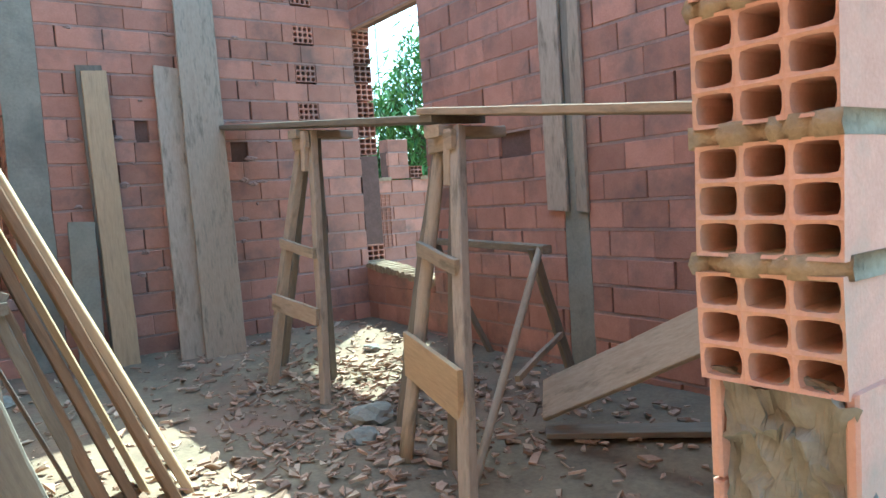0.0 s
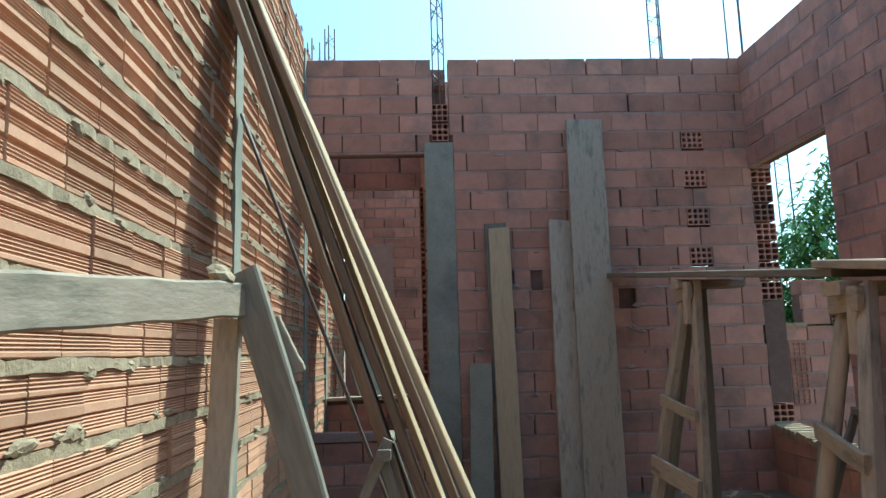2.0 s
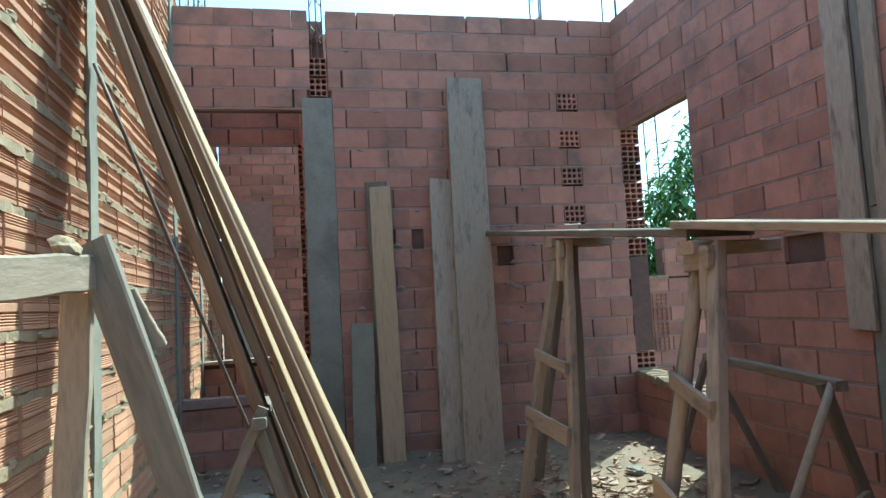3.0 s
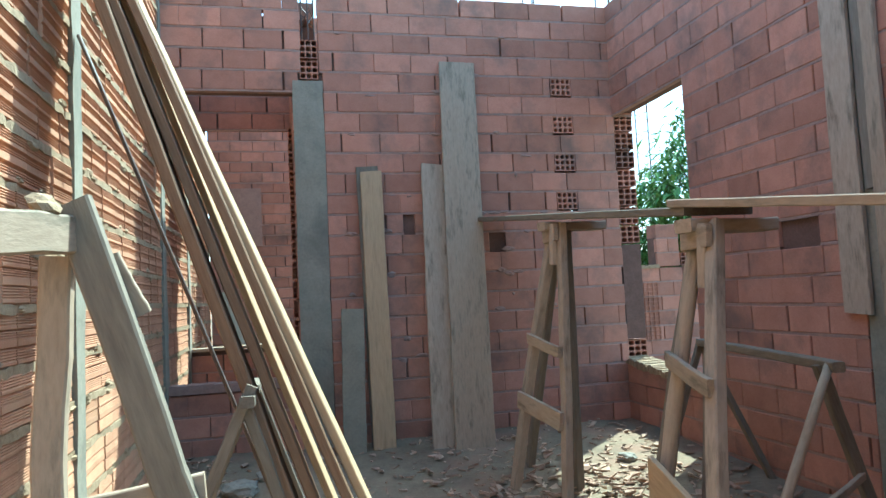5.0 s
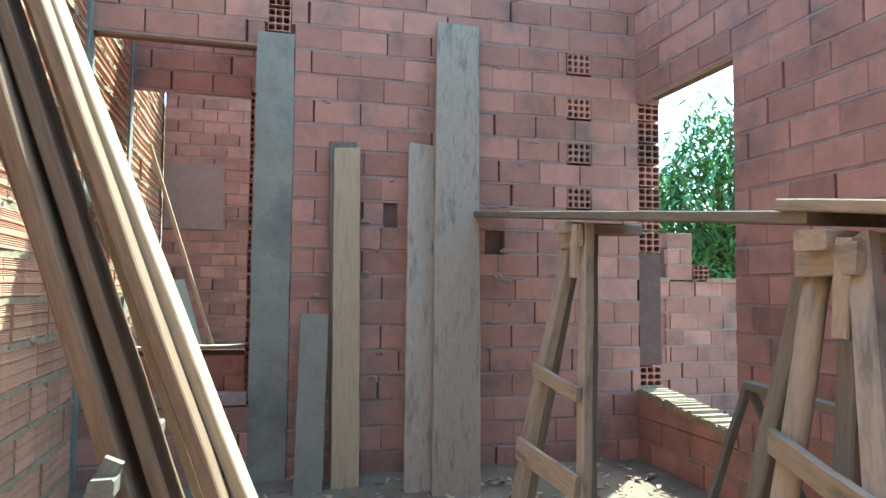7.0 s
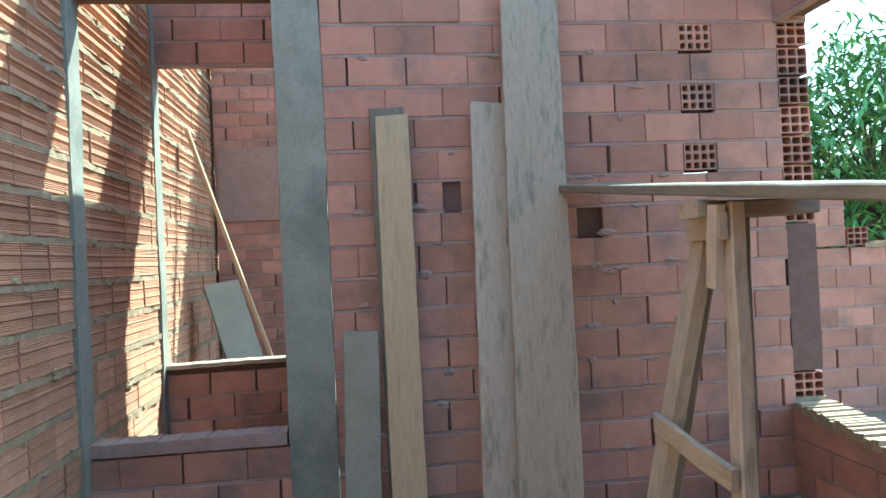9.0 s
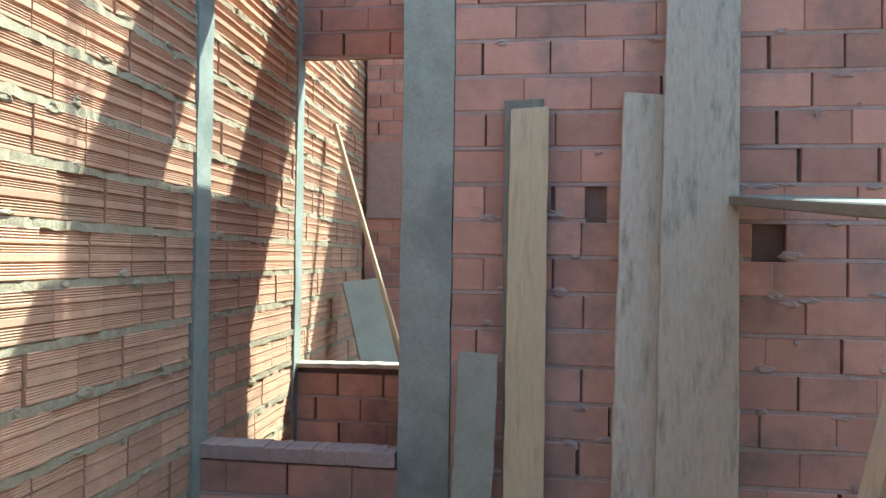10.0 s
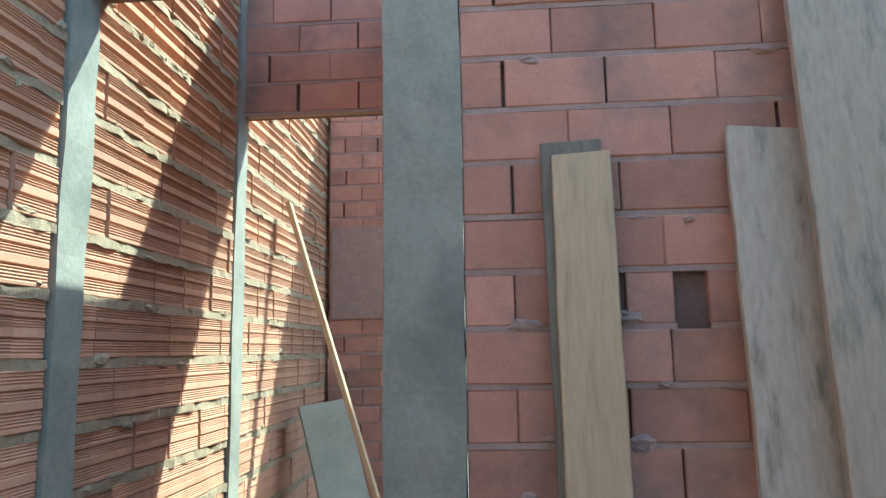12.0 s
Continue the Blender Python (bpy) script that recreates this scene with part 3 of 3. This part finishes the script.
# ---- trestle beside the west wall ----
def side_trestle():
    t = thing("trestle", (0.45, -4.0, 0), "weathered grey trestle with a thick top rail beside the wall", "trestle", "trestles by the wall")
    board("top_rail", (0.425, -3.64, 1.110), (0.235, -4.93, 1.013), 0.078, 0.04, WOOD_GREY, t, side=(0, 0, 1), n=14)
    board("leg", grounded((0.760, -3.67, 0), (0.412, -3.76, 1.165)), (0.412, -3.76, 1.165), 0.075, 0.045, WOOD_DARK, t, side=(1, 0, 0), n=12, wobble=0.004)
    board("leg", grounded((0.325, -3.70, 0), (0.366, -3.70, 1.06)), (0.366, -3.70, 1.06), 0.062, 0.04, WOOD_GREY, t, side=(1, 0, 0), n=12, wobble=0.004)
    board("leg", grounded((0.58, -4.86, 0), (0.27, -4.84, 1.02)), (0.27, -4.84, 1.02), 0.06, 0.04, WOOD_DARK, t, side=(1, 0, 0))
    board("leg", grounded((0.10, -4.90, 0), (0.235, -4.87, 1.0)), (0.235, -4.87, 1.0), 0.06, 0.04, WOOD_GREY, t, side=(1, 0, 0))
    board("cross_board", (0.322, -3.685, 0.455), (0.655, -3.685, 0.498), 0.165, 0.025, WOOD_GREY, t, side=(0, 0, 1))
    board("bracket", (0.475, -3.72, 1.06), (0.535, -3.70, 0.93), 0.035, 0.02, WOOD_GREY, t, side=(1, 0, 0))
    return t


side_trestle()
bm = bmesh.new()
bmesh.ops.create_icosphere(bm, subdivisions=2, radius=0.04)
for q in bm.verts:
    q.co = Vector((q.co.x * 0.7, q.co.y * 1.1, q.co.z * 0.55)) + q.co * 0.4 * noise.noise(q.co * 30)
me = bpy.data.meshes.new("mortar_lump")
bm.to_mesh(me)
me.materials.append(MORTAR_TAN)
tagged(part("mortar_lump", me, None, None, "", pose(0.39, -3.85, 1.148)), "dried mortar lump sitting on the trestle rail", "lump")


def small_trestle():
    t = thing("sawhorse", (0.70, -2.5, 0), "small dark sawhorse of crossed sticks on the ground", "sawhorse")
    board("leg", grounded((0.42, -2.82, 0), (0.715, -2.80, 0.66)), (0.715, -2.80, 0.66), 0.04, 0.03, WOOD_DARK, t, side=(1, 0, 0))
    board("leg", grounded((0.88, -2.78, 0), (0.69, -2.78, 0.60)), (0.69, -2.78, 0.60), 0.04, 0.03, WOOD_DARK, t, side=(1, 0, 0))
    board("leg", grounded((0.45, -2.1, 0), (0.70, -2.12, 0.60)), (0.70, -2.12, 0.60), 0.04, 0.03, WOOD_DARK, t, side=(1, 0, 0))
    board("leg", grounded((0.90, -2.1, 0), (0.69, -2.10, 0.60)), (0.69, -2.10, 0.60), 0.04, 0.03, WOOD_DARK, t, side=(1, 0, 0))
    board("bar", (0.70, -2.85, 0.61), (0.70, -2.05, 0.59), 0.05, 0.04, WOOD_DARK, t, side=(1, 0, 0))
    return t


small_trestle()

# ---- small room behind the column ----
p = board("window_board", (0.02, 1.36, 0.548), (0.93, 1.355, 0.560), 0.12, 0.03, WOOD, n=14, side=(0, 1, 0), wobble=0.005)
tagged(p, "splintered wooden board on the window sill", "board")
p = board("leaning_lath", on_floor(0.84, 1.80), (0.06, 1.95, 2.25), 0.05, 0.03, WOOD_WARM, n=10, side=(0, 1, 0))
tagged(p, "long thin lath leaning on the sunlit wall", "lath")
p = board("leaning_board", on_floor(0.58, 1.95), (0.22, 2.15, 1.08), 0.30, 0.02, TILE, n=8, side=(0.8, 0.6, 0))
tagged(p, "grey board leaning in the far room", "board")

# ---- rubble ----
def shard(r, size):
    n = r.choice((4, 4, 5))
    ang = sorted(r.uniform(0, math.tau) for _ in range(n))
    ring = [(math.cos(a) * size * r.uniform(0.6, 1.1) * 1.5, math.sin(a) * size * r.uniform(0.5, 1)) for a in ang]
    h = size * r.uniform(0.18, 0.4)
    v = [(x, y, 0) for x, y in ring] + [(x * 0.93, y * 0.93, h) for x, y in ring]
    return v, [tuple(range(n))[::-1], tuple(range(n, 2 * n))] + [(i, (i + 1) % n, n + (i + 1) % n, n + i) for i in range(n)]


r = random.Random(21)
bits = []
for k in range(2600):
    if k % 5 < 2:
        x, y, s = r.gauss(2.4, 0.5), r.gauss(-2.0, 0.8), r.uniform(0.012, 0.042)
    elif k % 5 == 2:
        x, y, s = r.gauss(1.5, 0.5), r.gauss(-3.0, 0.5), r.uniform(0.010, 0.036)
    else:
        x, y, s = r.uniform(0.05, 3.55), r.uniform(-4.6, -0.05), r.uniform(0.008, 0.04)
    if not (0.05 < x < 3.55 and -4.8 < y < -0.05):
        continue
    z = floor_height(x, y)
    bits.append(moved(shard(r, s), pose(x, y, z + r.uniform(0, 0.02), r.gauss(0, 14), r.gauss(0, 14), r.uniform(0, 360))))
tagged(part("brick_rubble", join(bits), SHARD), "scattered shards of broken red brick on the dirt", "rubble", kind="stuff")
for k, (x, y, s, nm) in enumerate(((2.22, -2.45, 0.12, "stone"), (2.04, -2.66, 0.08, "stone"), (0.55, -1.0, 0.11, "stone"), (0.3, -0.9, 0.12, "stone"), (2.95, -1.15, 0.06, "stone"), (0.72, -0.75, 0.09, "stone"))):
    bm = bmesh.new()
    bmesh.ops.create_icosphere(bm, subdivisions=3, radius=s)
    for q in bm.verts:
        d = q.co.normalized()
        q.co = q.co * (1 + 0.35 * noise.noise(d * 1.7 + Vector((k * 5, 0, 0))) + 0.08 * noise.noise(d * 7))
        q.co.z *= 0.5
    me = bpy.data.meshes.new(nm)
    bm.to_mesh(me)
    me.materials.append(PLASTER)
    tagged(part(nm, me, None, None, "", pose(x, y, floor_height(x, y) + s * 0.2, 0, 0, k * 50)), "rough grey lump of broken concrete on the ground", "stone", "concrete lumps")

# ---- rebar columns above the walls ----
def rebar(x, y, z0, z1, size, label, lattice=True, lean=(0, 0)):
    c = thing("rebar_cage", (x, y, z0), label, "rebar", "rebar cages")
    tri = [(size * math.cos(a), size * math.sin(a)) for a in (0.5, 2.6, 4.7)]
    for dx, dy in tri:
        board("bar", (x + dx, y + dy, z0 - 0.3), (x + dx + lean[0], y + dy + lean[1], z1), 0.012 + 0.012 * (y > 3), 0.012 + 0.012 * (y > 3), STEEL, c, round_=True, wobble=0.003)
    n = int((z1 - z0) / 0.16)
    first = max(0, int((1.2 - z0) / 0.16))
    for k in range(first, n if lattice else 0):
        z = z0 + 0.05 + k * 0.16
        f = (z - z0) / (z1 - z0)
        for i in range(3):
            a, b = tri[i], tri[(i + 1) % 3]
            sh, m = stick((x + a[0] + lean[0] * f, y + a[1] + lean[1] * f, z), (x + b[0] + lean[0] * f, y + b[1] + lean[1] * f, z + 0.10 * (k % 2 or -1)), 0.007, 0.007, (0, 0, 1), n=1, wobble=0)
            part("stirrup", sh, STEEL, c, "", m)
    return c


rebar(1.09, 0.10, 2.9, 5.6, 0.055, "tall triangular rebar cage rising from the column")
rebar(1.05, 1.5, 3.2, 3.75, 0.05, "short cut rebar ends above the wall", lattice=False)
rebar(-0.25, 4.0, 0.3, 5.6, 0.08, "distant rebar cage beyond the wall")
rebar(-0.48, 4.0, 0.3, 5.4, 0.10, "bare rebar starter bars beyond the wall", lattice=False)
rebar(4.5, 4.0, 0.3, 7.5, 0.10, "distant rebar cage beyond the wall")
rebar(5.7, 4.0, 0.3, 7.5, 0.13, "bare rebar starter bars beyond the wall", lattice=False)
rebar(6.8, 5.0, 0.3, 4.6, 0.13, "distant rebar cage seen through the window hole")

# ---- outside the window ----
rng = random.Random(12)
low = brick_wall("wall_neighbour", axes((1, 0, 0), (0, 1, 0), (4.3, 1.6, -0.3)), 2.4, 1.44, [], rng, "unfinished red brick wall of the neighbouring plot", near=(0, 2.4))
nb = brick_wall("wall_neighbour_pier", axes((1, 0, 0), (0, 1, 0), (4.88, 1.596, 1.46)), 0.28, 0.16, [], rng, "short raised end of the neighbouring brick wall", near=(0, 2))
ends = mesh("hollow_brick", *holed(0.17, 0.14, 0.15, pts=8), BRICK)
for k in range(4):
    part("hollow_brick", ends, None, low, "hollow brick end showing its holes", pose(4.69, 1.585, 0.34 + k * 0.16))
part("hollow_brick", ends, None, low, "hollow brick end showing its holes", pose(5.17, 1.585, 1.145))
cap = []
for i in range(52):
    x = 4.3 + i * 0.046
    if not 4.86 < x < 5.30:
        cap.append(box(x, x + 0.046, 1.585 - rng.uniform(0, 0.01), 1.80, 1.12, 1.15 + rng.uniform(0, 0.02)))
part("mortar_capping", join(cap), MORTAR_TAN, low, "pale mortar spread along the wall top")


def leaf_tree(at, height, radius, seed, label):
    """Trunk, limbs and a crown of drooping long leaves in clumps."""
    r = random.Random(seed)
    at = Vector(at)
    t = thing("mango_tree", at, label, "tree")
    sh, m = stick(at, at + Vector((0.1, 0.05, height * 0.5)), 0.26, 0.26, round_=True, wobble=0.02, taper=0.6)
    part("trunk", sh, BARK, t, "", m, smooth=True)
    limbs, leaves = [], []
    fork = at + Vector((0.1, 0.05, height * 0.42))
    for k in range(150):
        d = Vector((r.gauss(0, 1), r.gauss(0, 1), r.gauss(0.1, 0.8))).normalized()
        c = at + Vector((0, 0, height * 0.62)) + Vector((d.x * radius, d.y * radius, d.z * height * 0.42)) * r.uniform(0.35, 1.0) ** 0.6
        if k % 3 == 0:
            sh, m = stick(fork, c, 0.05, 0.05, (1, 0.1, 0.2), round_=True, n=4, wobble=0.03, taper=0.3)
            limbs.append(moved(sh, m))
        for j in range(34):
            b = c + Vector((r.gauss(0, 0.17), r.gauss(0, 0.17), r.gauss(0, 0.15)))
            a = r.uniform(0, math.tau)
            out = Vector((math.cos(a), math.sin(a), r.uniform(-1.1, 0.15))).normalized()
            ln, wd = r.uniform(0.13, 0.24), r.uniform(0.018, 0.03)
            s = out.cross(Vector((r.uniform(-0.3, 0.3), r.uniform(-0.3, 0.3), 1))).normalized() * wd
            droop = Vector((0, 0, -0.03))
            leaves.append(([b, b + out * ln * 0.45 + s, b + out * ln + droop * 1.6, b + out * ln * 0.45 - s], [(0, 1, 2), (0, 2, 3)]))
    part("limb", join(limbs), BARK, t)
    part("crown", join(leaves), LEAF, t, "glossy drooping green leaves")
    return t


leaf_tree((7.1, 3.6, -0.1), 3.5, 1.15, 5, "leafy green mango tree behind the neighbouring wall")
leaf_tree((9.8, 6.6, -0.1), 3.0, 1.8, 9, "dense green tree farther behind the walls")
leaf_tree((6.0, 4.4, -0.2), 2.0, 0.9, 14, "low leafy green bush behind the neighbouring wall")
